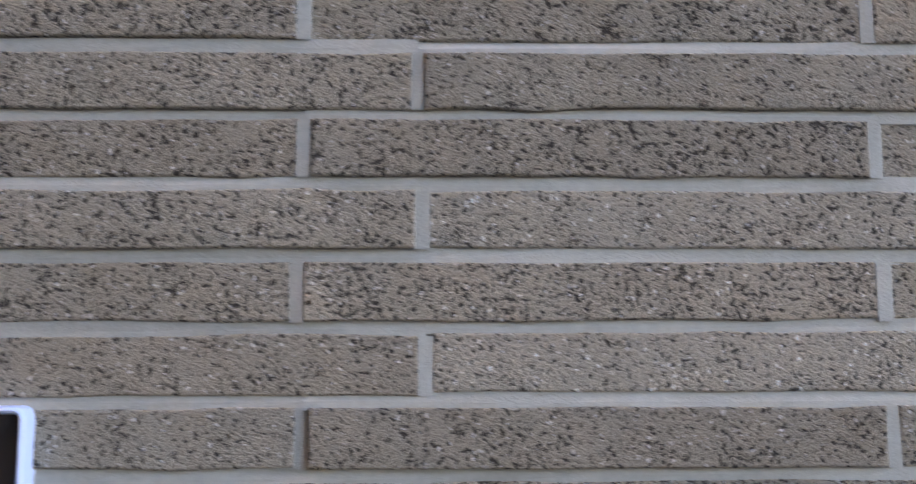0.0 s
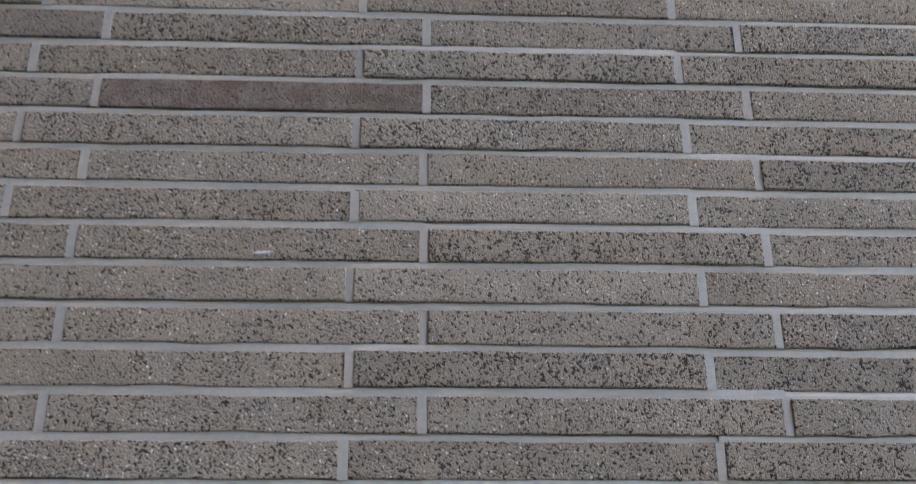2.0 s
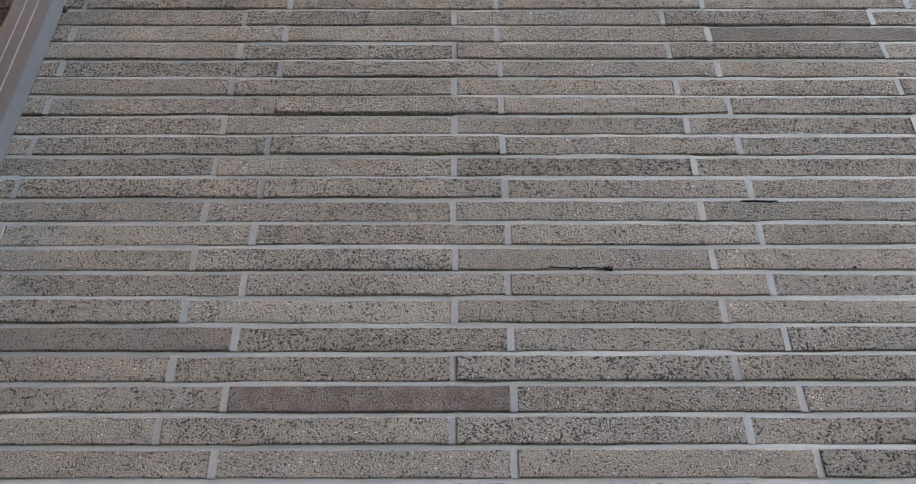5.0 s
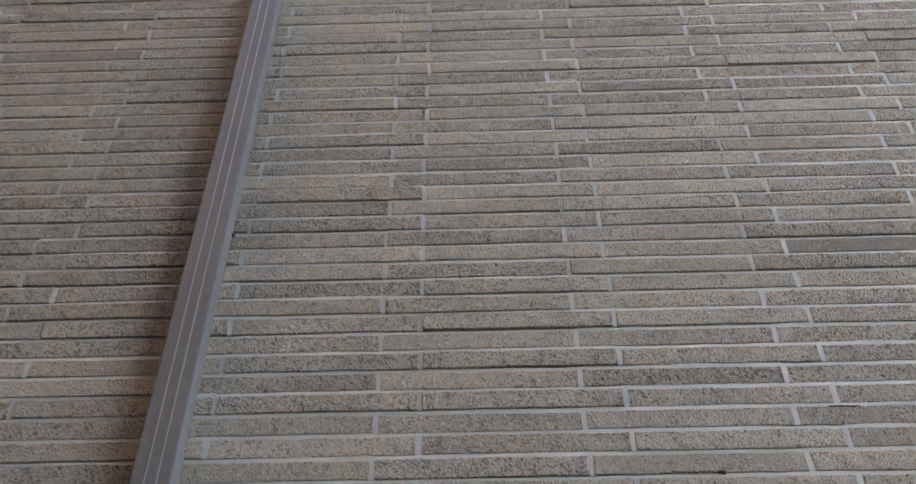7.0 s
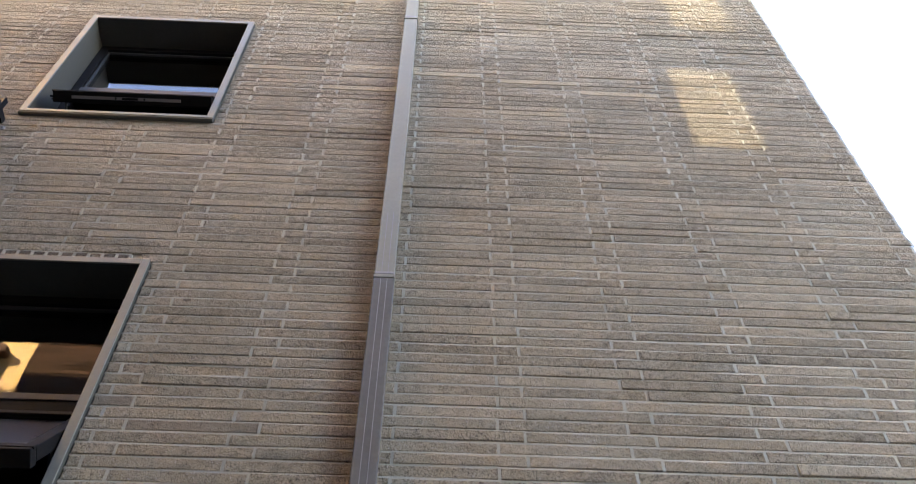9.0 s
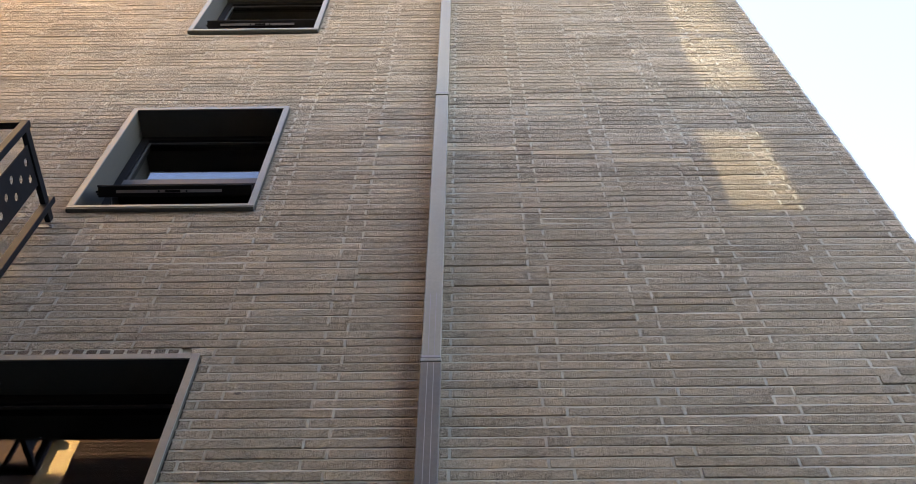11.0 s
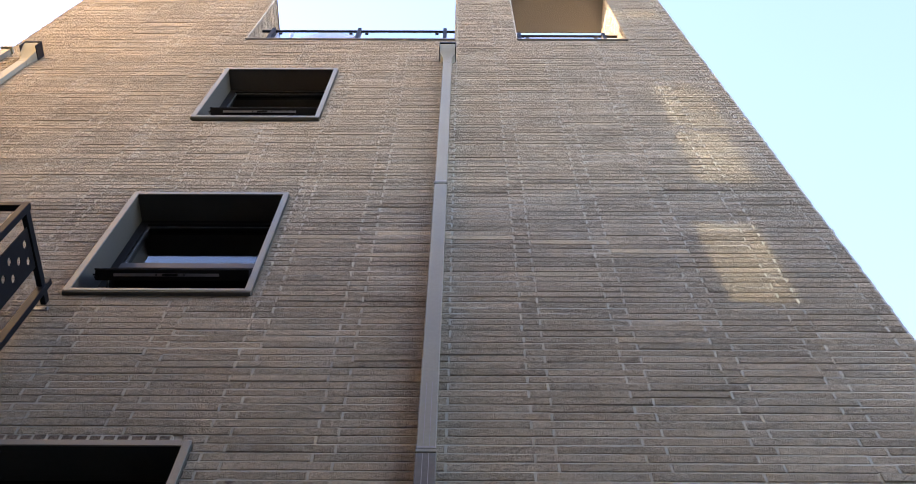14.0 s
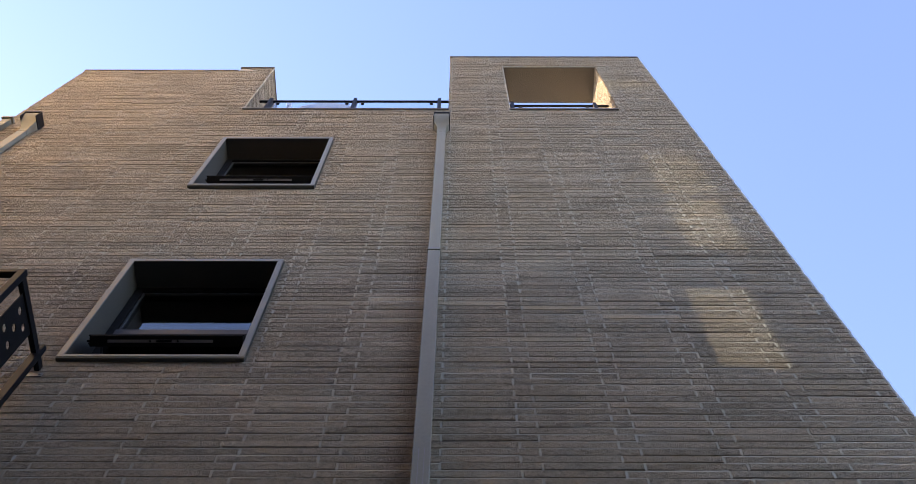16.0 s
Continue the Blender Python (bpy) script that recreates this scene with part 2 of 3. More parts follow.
def thing(name, label, category, at=(0, 0, 0), group="", kind=""):
    ob = new(name)
    ob.location = at
    ob.empty_display_size = 0.1
    return tagged(ob, label, category, group, kind)


def box(bm, x0, x1, y0, y1, z0, z1, bevel=0.0):
    made = bmesh.ops.create_cube(bm, size=1)["verts"]
    for v in made:
        v.co = Vector(((x0 + x1) / 2 + v.co.x * (x1 - x0), (y0 + y1) / 2 + v.co.y * (y1 - y0), (z0 + z1) / 2 + v.co.z * (z1 - z0)))
    if bevel:
        edges = list({e for v in made for e in v.link_edges})
        bmesh.ops.bevel(bm, geom=edges, offset=bevel, segments=2, affect='EDGES', profile=0.6)
    return bm


def boxed(x0, x1, y0, y1, z0, z1, bevel=0.0):
    return box(bmesh.new(), x0, x1, y0, y1, z0, z1, bevel)


def sheet(xs, zs, solid, y0, y1):
    """A wall between the planes y0 and y1, of the cells of a grid for which solid(x, z) holds."""
    bm = bmesh.new()
    vs = {}

    def v(x, y, z):
        key = (x, y, z)
        if key not in vs:
            vs[key] = bm.verts.new(key)
        return vs[key]

    def full(i, j):
        return 0 <= i < len(xs) - 1 and 0 <= j < len(zs) - 1 and solid((xs[i] + xs[i + 1]) / 2, (zs[j] + zs[j + 1]) / 2)

    for i in range(len(xs) - 1):
        for j in range(len(zs) - 1):
            if not full(i, j):
                continue
            a, b, c, d = xs[i], xs[i + 1], zs[j], zs[j + 1]
            bm.faces.new((v(a, y0, c), v(b, y0, c), v(b, y0, d), v(a, y0, d)))
            bm.faces.new((v(a, y1, d), v(b, y1, d), v(b, y1, c), v(a, y1, c)))
            if not full(i - 1, j):
                bm.faces.new((v(a, y0, d), v(a, y1, d), v(a, y1, c), v(a, y0, c)))
            if not full(i + 1, j):
                bm.faces.new((v(b, y0, c), v(b, y1, c), v(b, y1, d), v(b, y0, d)))
            if not full(i, j - 1):
                bm.faces.new((v(a, y0, c), v(a, y1, c), v(b, y1, c), v(b, y0, c)))
            if not full(i, j + 1):
                bm.faces.new((v(a, y0, d), v(b, y0, d), v(b, y1, d), v(a, y1, d)))
    return bm


# ---- the plan of the brick house ----
COURSE, PITCH, JOINT, UPRIGHT = 0.055, 0.4472, 0.0105, 0.0106
LEFT, RIGHT = -5.55, 0.875
BLOCK_R, TOWER_L = -3.42, -1.38
BLOCK_TOP, STEP_X, STEP_TOP, PARAPET, TOWER_TOP = 12.83, -3.80, 12.97, 11.16, 13.57
OPEN = (-0.78, 0.30, 11.16, 13.10)
WALL_T = 0.44
WIN_L, WIN_R = -3.37, -2.392
WINDOWS = [(3.742, 4.965), (6.193, 7.452), (8.865, 10.125)]


def top_at(x):
    if x < STEP_X:
        return BLOCK_TOP
    if x < BLOCK_R:
        return STEP_TOP
    return PARAPET if x < TOWER_L else TOWER_TOP


def holes(x, z):
    if OPEN[0] - 0.007 < x < OPEN[1] + 0.007 and OPEN[2] < z < OPEN[3]:
        return True
    return WIN_L < x < WIN_R and any(a < z < b for a, b in WINDOWS)


ground = part("ground", boxed(-150, 150, -150, 150, -0.4, 0.0), M_ASPHALT)
tagged(ground, "dark asphalt ground of the alley", "ground", kind="structure")

MORTAR_Y = 0.0105
IN = 0.007
xs = [LEFT + IN, WIN_L, STEP_X, BLOCK_R - IN, WIN_R, TOWER_L + IN, OPEN[0] - IN, OPEN[1] + IN, RIGHT - IN]
xs = sorted(xs)
zs = sorted([0.0, PARAPET, OPEN[3], BLOCK_TOP, STEP_TOP, TOWER_TOP] + [z for w in WINDOWS for z in w])
wall_front = part("wall_front", sheet(xs, zs, lambda x, z: z < top_at(x if abs(x - BLOCK_R) > 0.01 else x + 0.1) and not holes(x, z), MORTAR_Y, WALL_T), M_MORTAR)
tagged(wall_front, "long grey-brown rough bricks with recessed grey mortar joints", "brick wall", kind="structure")

DEPTH = 8.0
for nm, b in (("wall_right", (RIGHT - 0.3, RIGHT - 0.006, WALL_T, DEPTH, 0, PARAPET)), ("wall_left", (LEFT + 0.006, LEFT + 0.3, WALL_T, DEPTH, 0, BLOCK_TOP)),
              ("wall_back", (LEFT + 0.006, RIGHT - 0.006, DEPTH, DEPTH + 0.3, 0, PARAPET))):
    tagged(part(nm, boxed(*b), M_MORTAR), "plain grey wall of the brick house", "wall", kind="structure")
tagged(part("roof_terrace", boxed(LEFT + 0.3, RIGHT - 0.3, WALL_T, DEPTH, 10.7, 10.9), M_CONCRETE), "flat concrete roof terrace", "roof", kind="structure")
tagged(part("wall_block_side", boxed(BLOCK_R - 0.3, BLOCK_R - 0.008, WALL_T, 2.6, 10.9, STEP_TOP), M_MORTAR), "brick side of the raised roof block", "brick wall", kind="structure")

# copings
for nm, b in (("coping_block", (LEFT - 0.008, STEP_X, -0.010, WALL_T, BLOCK_TOP, BLOCK_TOP + 0.008)), ("coping_step", (STEP_X, BLOCK_R + 0.008, -0.010, 2.6, STEP_TOP, STEP_TOP + 0.010)),
              ("coping_parapet", (BLOCK_R + 0.002, TOWER_L - 0.002, -0.011, WALL_T + 0.02, PARAPET, PARAPET + 0.02)), ("coping_opening", (OPEN[0] + 0.002, OPEN[1] - 0.002, -0.012, WALL_T + 0.02, PARAPET, PARAPET + 0.02)),
              ("coping_tower", (TOWER_L - 0.012, RIGHT + 0.008, -0.009, WALL_T + 0.02, TOWER_TOP, TOWER_TOP + 0.010))):
    tagged(part(nm, boxed(*b, bevel=0.002), M_COPING), "thin dark metal coping along the wall top", "coping", kind="structure")
tagged(part("ceiling_opening", boxed(OPEN[0] + 0.001, OPEN[1] - 0.001, 0.02, WALL_T - 0.002, OPEN[3] - 0.02, OPEN[3] - 0.002), M_STUCCO), "speckled tan stucco soffit of the roof opening", "ceiling", kind="structure")

# rooms behind the windows, interior shade put into the dark wall colour
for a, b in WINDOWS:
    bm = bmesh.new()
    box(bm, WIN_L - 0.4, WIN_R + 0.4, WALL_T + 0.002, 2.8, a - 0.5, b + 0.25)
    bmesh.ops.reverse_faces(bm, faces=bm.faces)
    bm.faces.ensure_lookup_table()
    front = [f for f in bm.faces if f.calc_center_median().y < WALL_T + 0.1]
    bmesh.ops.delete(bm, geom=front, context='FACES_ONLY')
    tagged(part("room_shell", bm, M_ROOM_SHADE), "room behind the window, walls darkened for its shade", "room", kind="structure")


# ---- windows ----
PANE_Y = 0.195


def window(k, z0, z1, sh, lean, rail):
    win = thing("window_%d" % k, "recessed window in a bronze-grey metal sleeve, lower sash tilted open", "window", (WIN_L, 0, z0), "windows of the brick house", "structure")
    W, H, fw, proud = WIN_R - WIN_L, z1 - z0, 0.034, 0.027
    # sleeve: four mitred boards round the opening
    for x0, x1, za, zb in ((0, fw, 0, H), (W - fw, W, 0, H), (fw, W - fw, H - fw, H), (fw, W - fw, 0, fw * 0.7)):
        bm = boxed(x0, x1, -proud, -proud + 0.009, za, zb, 0.0025)
        part("frame_board", bm, M_SLEEVE, win, "bronze-grey metal frame")
    part("drip_edge", boxed(0.0, W, -proud + 0.003, 0.0, -0.012, -0.001, 0.002), M_SLEEVE_SHADE, win, "metal drip edge, darkened for its shaded underside")
    # reveal panels take the darker copy, recess shade in the colour
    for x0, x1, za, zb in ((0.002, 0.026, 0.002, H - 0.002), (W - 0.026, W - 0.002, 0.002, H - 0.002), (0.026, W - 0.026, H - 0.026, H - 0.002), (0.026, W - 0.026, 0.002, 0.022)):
        part("reveal_panel", boxed(x0, x1, -proud + 0.0095, WALL_T - 0.004, za, zb), M_SLEEVE_SHADE, win, "metal reveal, dark grey holding the recess shade")
    # inner frame
    x0, x1, zb, zt, mid = 0.027, W - 0.027, 0.023, H - 0.027, 0.535
    f = 0.05
    for a in ((x0, x0 + f, zb, zt), (x1 - f, x1, zb, zt), (x0 + f, x1 - f, zt - f, zt), (x0 + f, x1 - f, zb, zb + f), (x0 + f, x1 - f, mid - 0.035, mid + 0.055)):
        part("window_frame", boxed(a[0], a[1], PANE_Y - 0.03, PANE_Y + 0.05, a[2], a[3], 0.003), M_BLACK, win, "black window frame")
    for a in ((x0 + f, x0 + f + 0.012, mid + rail + 0.001, zt - f), (x1 - f - 0.012, x1 - f, mid + rail + 0.001, zt - f), (x0 + f + 0.012, x1 - f - 0.012, zt - f - 0.012, zt - f)):
        part("glazing_bead", boxed(a[0], a[1], PANE_Y - 0.014, PANE_Y - 0.001, a[2], a[3], 0.002), M_STRIP, win)
    pane = part("pane", boxed(x0 + f, x1 - f, PANE_Y, PANE_Y + 0.006, mid + rail + 0.001, zt - f), M_GLASS, win, "clear upper pane")
    pane.visible_shadow = False
    # grey instead of black: the rail's reflected light is in the colour
    part("middle_rail", boxed(x0 + f, x1 - f, PANE_Y - 0.036, PANE_Y + 0.03, mid + 0.0555, mid + rail, 0.003), M_STRIP, win, "middle rail greyed for reflected light")
    # open awning sash, hung from the middle rail
    sw, r = (x1 - x0) - 0.10, 0.045
    tilt = pose(x0 + 0.085, PANE_Y - 0.035, mid - 0.04, -lean, 0, 0)
    sash = part("sash", boxed(0, sw, -0.03, 0.02, -r, 0, 0.004), M_BLACK, win, "black awning sash pushed open")
    sash.matrix_basis = tilt
    for a in ((0, r, -sh, -r), (sw - r, sw, -sh, -r)):
        part("stile", boxed(a[0], a[1], -0.03, 0.02, a[2], a[3], 0.004), M_BLACK, sash)
    part("bottom_rail", boxed(0, sw, -0.032, 0.03, -sh - 0.045, -sh, 0.005), M_BLACK, sash)
    part("rail_lip", boxed(-0.010, sw + 0.004, -0.036, -0.026, -sh - 0.03, -sh + 0.006, 0.003), M_BLACK, sash)
    for i, (dx, za) in enumerate(((0.012, 0.012), (0.020, 0.026), (0.008, 0.040))):
        part("rail_end", boxed(-dx, -0.0005, -0.020 + 0.014 * i, -0.010 + 0.014 * i, -sh - za, -sh - za + 0.012, 0.002), M_BLACK, sash)
    part("weather_strip", boxed(0.10, sw - 0.16, -0.008, 0.008, -sh - 0.0505, -sh - 0.044), M_LOCK, sash, "grey strip with a lock")
    part("lock", boxed(sw * 0.44, sw * 0.54, -0.006, 0.006, -sh - 0.056, -sh - 0.05, 0.002), M_BLACK, sash, "small black lock")
    for q in (0.40, 0.58):
        bm = bmesh.new()
        bmesh.ops.create_cone(bm, cap_ends=True, segments=12, radius1=0.005, radius2=0.005, depth=0.008, matrix=Matrix.Translation((sw * q, 0, -sh - 0.052)))
        part("bolt", bm, M_BLACK, sash)
    g = part("sash_pane", boxed(r, sw - r, -0.006, 0.0, -sh, -r), M_SPOTTED, sash, "tilted pane with rain spots, greyed for its reflection")
    g.visible_shadow = False
    for side in (0.012, sw - 0.02):
        part("stay_arm", boxed(side, side + 0.008, 0.02, 0.16, -sh * 0.72, -sh * 0.72 + 0.02), M_STRIP, sash)
    return win


for k, (a, b) in enumerate(WINDOWS):
    window(k + 1, a, b, (0.50, 0.325, 0.325)[k], (33, 29.5, 27)[k], (0.088, 0.115, 0.115)[k])


# ---- downpipes ----
def rain_head(parent, w, top_w, rim_z, out):
    """A rain head whose front sweeps in a hollow curve from the rim to the pipe."""
    bm = bmesh.new()
    rings = []
    n = 14
    for i in range(n + 1):
        s = i / n
        z = rim_z - 0.30 * s
        ease = 0.5 + 0.5 * math.cos(math.pi * min(1, max(0, (s - 0.42) / 0.34)))
        half = w / 2 + (top_w - w) / 2 * ease
        y = -0.052 - (out - 0.052) * (0.5 + 0.5 * math.cos(math.pi * s)) ** 1.3
        rings.append([bm.verts.new(p) for p in ((-half, -0.004, z), (-half, y, z), (half, y, z), (half, -0.004, z))])
    for a, b in zip(rings, rings[1:]):
        for i in range(4):
            j = (i + 1) % 4
            bm.faces.new((a[i], b[i], b[j], a[j]))
    bm.faces.new(rings[-1])
    bmesh.ops.recalc_face_normals(bm, faces=bm.faces)
    part("rain_head", bm, M_PIPE, parent, "grey metal rain head with a hollow front")
    h = top_w / 2 + 0.006
    for sx in (-h, h - 0.007):
        part("side_plate", boxed(sx, sx + 0.007, -out - 0.004, -0.004, rim_z - 0.13, rim_z - 0.0165, 0.001), M_STEEL, parent, "dark side plate")
    for a in ((-h, h, -out - 0.008, -out + 0.004), (-h, -h + 0.010, -out + 0.004, -0.003), (h - 0.010, h, -out + 0.004, -0.003)):
        part("rim", boxed(a[0], a[1], a[2], a[3], rim_z - 0.016, rim_z + 0.014, 0.002), M_STEEL, parent, "dark rim")


def downpipe(x, head=True, top=10.24, joints=(4.86, 7.54)):
    pipe = thing("downpipe", "square grey metal downpipe fixed upright to the brick wall", "downpipe", (x, 0, 0), "downpipes of the brick house")
    w = 0.076
    stops = [0.0, *joints, top]
    for i, (a, b) in enumerate(zip(stops, stops[1:])):
        grow = 0.0035 if i == 0 else (0.0015 if i == 1 else 0.0)
        part("pipe_length", boxed(-w / 2 - grow, w / 2 + grow, -0.052 - grow, -0.006, a + 0.002, b - 0.002, 0.004), M_PIPE if i else M_PIPE_LOW, pipe, "grey painted pipe")
        if i < 2:
            for gx in (-0.012, 0.013):
                part("groove", boxed(gx - 0.0014, gx + 0.0014, -0.0532 - grow, -0.05, a + 0.004, b - (0.006 if i == 0 else 2.2)), M_PIPE_LINE, pipe, "pale fluting line")
        if i < 2:
            part("collar", boxed(-w / 2 - 0.0045, w / 2 + 0.0045, -0.0575, -0.004, b + 0.002, b + 0.020, 0.003), M_PIPE, pipe, "folded pipe collar")
            part("crimp", boxed(-w / 2 - 0.002, w / 2 + 0.002, -0.0555, -0.005, b + 0.026, b + 0.042, 0.003), M_PIPE_LINE, pipe, "crimped pale band")
    if head:
        rain_head(pipe, w, 0.137, 10.54, 0.137)
    else:
        part("cap", boxed(-w / 2 - 0.015, w / 2 + 0.015, -0.07, -0.004, top, top + 0.03, 0.003), M_PIPE, pipe)
    return pipe


downpipe(-1.4375)
downpipe(-5.205)
downpipe(-5.50, head=False, top=10.62)
# a rusty fixing screw at the pipe's edge
screw = bmesh.new()
bmesh.ops.create_uvsphere(screw, u_segments=10, v_segments=6, radius=0.007, matrix=Matrix.Translation((-1.395, -0.006, 3.265)))
tagged(part("screw", screw, plain("rust", (0.05, 0.03, 0.02), 0.8)), "small rusty screw beside the downpipe", "screw")


# ---- steel guard cage on the wall ----
def guard():
    g = thing("steel_guard", "black steel guard rail with perforated side plate on brick wall", "guard rail", (-3.41, 0, 5.3))
    t, Z, out, wide = 0.036, 0.838, 0.552, 1.35

    def bar(name, *b):
        part(name, boxed(*b, bevel=0.003), M_STEEL, g)
    for sx in (0.0, -wide):
        bar("post", sx - t, sx, -out, -out + t, -0.05, Z)
        bar("post", sx - t + 0.004, sx + 0.010, -0.112, -0.078, -0.02, Z + 0.028)
        bar("side_rail", sx - t + 0.004, sx - 0.004, -out + t, -0.004, Z - 0.06, Z - 0.012)
        bar("side_rail", sx - t + 0.004, sx - 0.004, -out + t, -0.004, -0.040, -0.008)
        part("side_plate", perforated(sx - 0.018, -0.445, -0.222, -0.04, Z - 0.03), M_STEEL, g, "black steel plate with round holes")
        for z in (Z - 0.06, -0.02):
            part("bracket", boxed(sx - 0.075, sx + 0.022, -0.006, 0.0, z - 0.05, z - 0.022, 0.001), M_ZINC, g, "zinc wall bracket")
            for bx in (sx - 0.064, sx + 0.012):
                bm = bmesh.new()
                bmesh.ops.create_cone(bm, cap_ends=True, segments=6, radius1=0.007, radius2=0.007, depth=0.008, matrix=Matrix.Translation((bx, -0.010, z - 0.037)) @ Matrix.Rotation(radians(90), 4, 'X'))
                part("bolt", bm, M_ZINC, g)
    bar("front_rail", -wide, -t, -out, -out + t, Z - t, Z)
    bar("front_rail", -wide, -t, -out, -out + t, -0.05, -0.01)
    for i in range(1, 8):
        x = -i * wide / 8
        bar("baluster", x - 0.01, x + 0.01, -out + 0.012, -out + 0.03, -0.01, Z - t)
    return g


def perforated(x, ya, yb, za, zb, r=0.0205, th=0.004, cw=0.0455, ch=0.18):
    """An upright plate with three staggered columns of round holes, its wide face along x."""
    bm = bmesh.new()
    n = 16
    c0 = (ya + yb) / 2 - 1.5 * cw
    box(bm, x, x + th, ya, c0, za, zb)
    box(bm, x, x + th, c0 + 3 * cw, yb, za, zb)
    for i in range(3):
        edges, z = [], zb - (0.0 if i != 1 else ch / 2)
        if i == 1:
            box(bm, x, x + th, c0 + cw, c0 + 2 * cw, z, zb)
        while z - ch > za:
            cy, cz = c0 + (i + 0.5) * cw, z - ch / 2
            first = None
            for px in (x, x + th):
                hv, rv = [], []
                for k in range(n):
                    a = 2 * math.pi * (k + 0.5) / n
                    c, q = math.cos(a), math.sin(a)
                    hv.append(bm.verts.new((px, cy + r * c, cz + r * q)))
                    big = max(abs(c), abs(q))
                    rv.append(bm.verts.new((px, cy + cw / 2 * c / big, cz + ch / 2 * q / big)))
                for k in range(n):
                    m = (k + 1) % n
                    bm.faces.new((hv[k], hv[m], rv[m], rv[k]))
                for sy in (-1, 1):
                    for sz in (-1, 1):
                        cc = Vector((px, cy + sy * cw / 2, cz + sz * ch / 2))
                        two = sorted(rv, key=lambda v: (v.co - cc).length if (abs(v.co.y - cc.y) < 1e-6 or abs(v.co.z - cc.z) < 1e-6) else 9)
                        on_y = next(v for v in two if abs(v.co.z - cc.z) < 1e-6)
                        on_z = next(v for v in two if abs(v.co.y - cc.y) < 1e-6)
                        bm.faces.new((on_y, on_z, bm.verts.new(cc)))
                if first:
                    for k in range(n):
                        m = (k + 1) % n
                        bm.faces.new((first[k], first[m], hv[m], hv[k]))
                first = hv
            z -= ch
        if z > za:
            box(bm, x, x + th, c0 + i * cw, c0 + (i + 1) * cw, za, z)
    return bm


guard()


# ---- roof terrace rails ----
def glass_rail(x0, x1, posts, y=0.15, base=PARAPET + 0.02, top=12.04):
    rail = thing("glass_balustrade", "black metal balustrade with clear glass panels on the parapet", "balustrade", (x0, y, base), "roof balustrades")
    L, H = x1 - x0, top - base
    part("handrail", boxed(0, L, -0.013, 0.013, H - 0.024, H, 0.004), M_STEEL, rail)
    ps = [p - x0 for p in posts]
    for p in ps:
        part("post", boxed(p - 0.018, p + 0.018, -0.036, 0.03, 0.0, H + 0.010, 0.003), M_STEEL, rail)
    for a, b in zip(ps, ps[1:]):
        pane = part("glass_panel", boxed(a + 0.05, b - 0.05, -0.005, 0.005, 0.08, H - 0.07), M_RAIL_GLASS, rail)
        pane.visible_shadow = False
        for cx in (a + 0.058, b - 0.058 - 0.05):
            for cz in (0.2, H - 0.125):
                part("clamp", boxed(cx + 0.008, cx + 0.042, -0.014, 0.014, cz, cz + 0.034, 0.004), M_STEEL, rail)
    return rail


glass_rail(BLOCK_R + 0.002, TOWER_L - 0.002, (-3.29, -2.39, -1.49))
glass_rail(OPEN[0] + 0.002, OPEN[1] - 0.002, (-0.72, 0.15), top=11.87)

# parasol on the terrace
bm = bmesh.new()
bmesh.ops.create_cone(bm, cap_ends=False, segments=16, radius1=0.82, radius2=0.03, depth=0.30, matrix=Matrix.Translation((0, 0, 2.532)))
parasol = thing("parasol", "pale grey canvas parasol open on the roof terrace", "parasol", (-2.87, 1.30, 10.9))
part("canopy", bm, M_CANVAS, parasol)
bm = bmesh.new()
bmesh.ops.create_cone(bm, cap_ends=True, segments=12, radius1=0.02, radius2=0.02, depth=2.6, matrix=Matrix.Translation((0, 0, 1.36)))
part("pole", bm, M_STEEL, parasol)
bm = bmesh.new()
bmesh.ops.create_cone(bm, cap_ends=True, segments=20, radius1=0.24, radius2=0.2, depth=0.08, matrix=Matrix.Translation((0, 0, 0.04)))
part("base", bm, M_CONCRETE, parasol)

# small globe lamp on the terrace
globe_lamp = thing("globe_lamp", "small pale globe lamp on a thin roof terrace pole", "lamp", (-3.325, 0.52, 10.9))
bm = bmesh.new()
bmesh.ops.create_uvsphere(bm, u_segments=16, v_segments=10, radius=0.036, matrix=Matrix.Translation((0, 0, 2.36)))
part("globe", bm, M_CANVAS, globe_lamp)
bm = bmesh.new()
bmesh.ops.create_cone(bm, cap_ends=True, segments=10, radius1=0.012, radius2=0.012, depth=2.32, matrix=Matrix.Translation((0, 0, 1.16)))
part("pole", bm, M_STEEL, globe_lamp)

# ---- framed panel low on the wall ----
panel = thing("wall_panel", "dark recessed panel in a rounded pale blue metal rim on brick", "wall panel", (-0.301, 0.0, 1.6205))
pw, ph = 0.46, 0.32


def rounded_loop(bm, inset, y, radius=0.010):
    """A ring of vertices: the panel's outline drawn in by inset, with round corners."""
    rad = max(0.0008, radius - inset)
    out = []
    for cx, cz, a0 in ((-rad - inset, -rad - inset, 0), (-pw + rad + inset, -rad - inset, 90), (-pw + rad + inset, -ph + rad + inset, 180), (-rad - inset, -ph + rad + inset, 270)):
        for i in range(6):
            a = radians(a0 + 18 * i)
            out.append(bm.verts.new((cx + rad * math.cos(a), y, cz + rad * math.sin(a))))
    return out


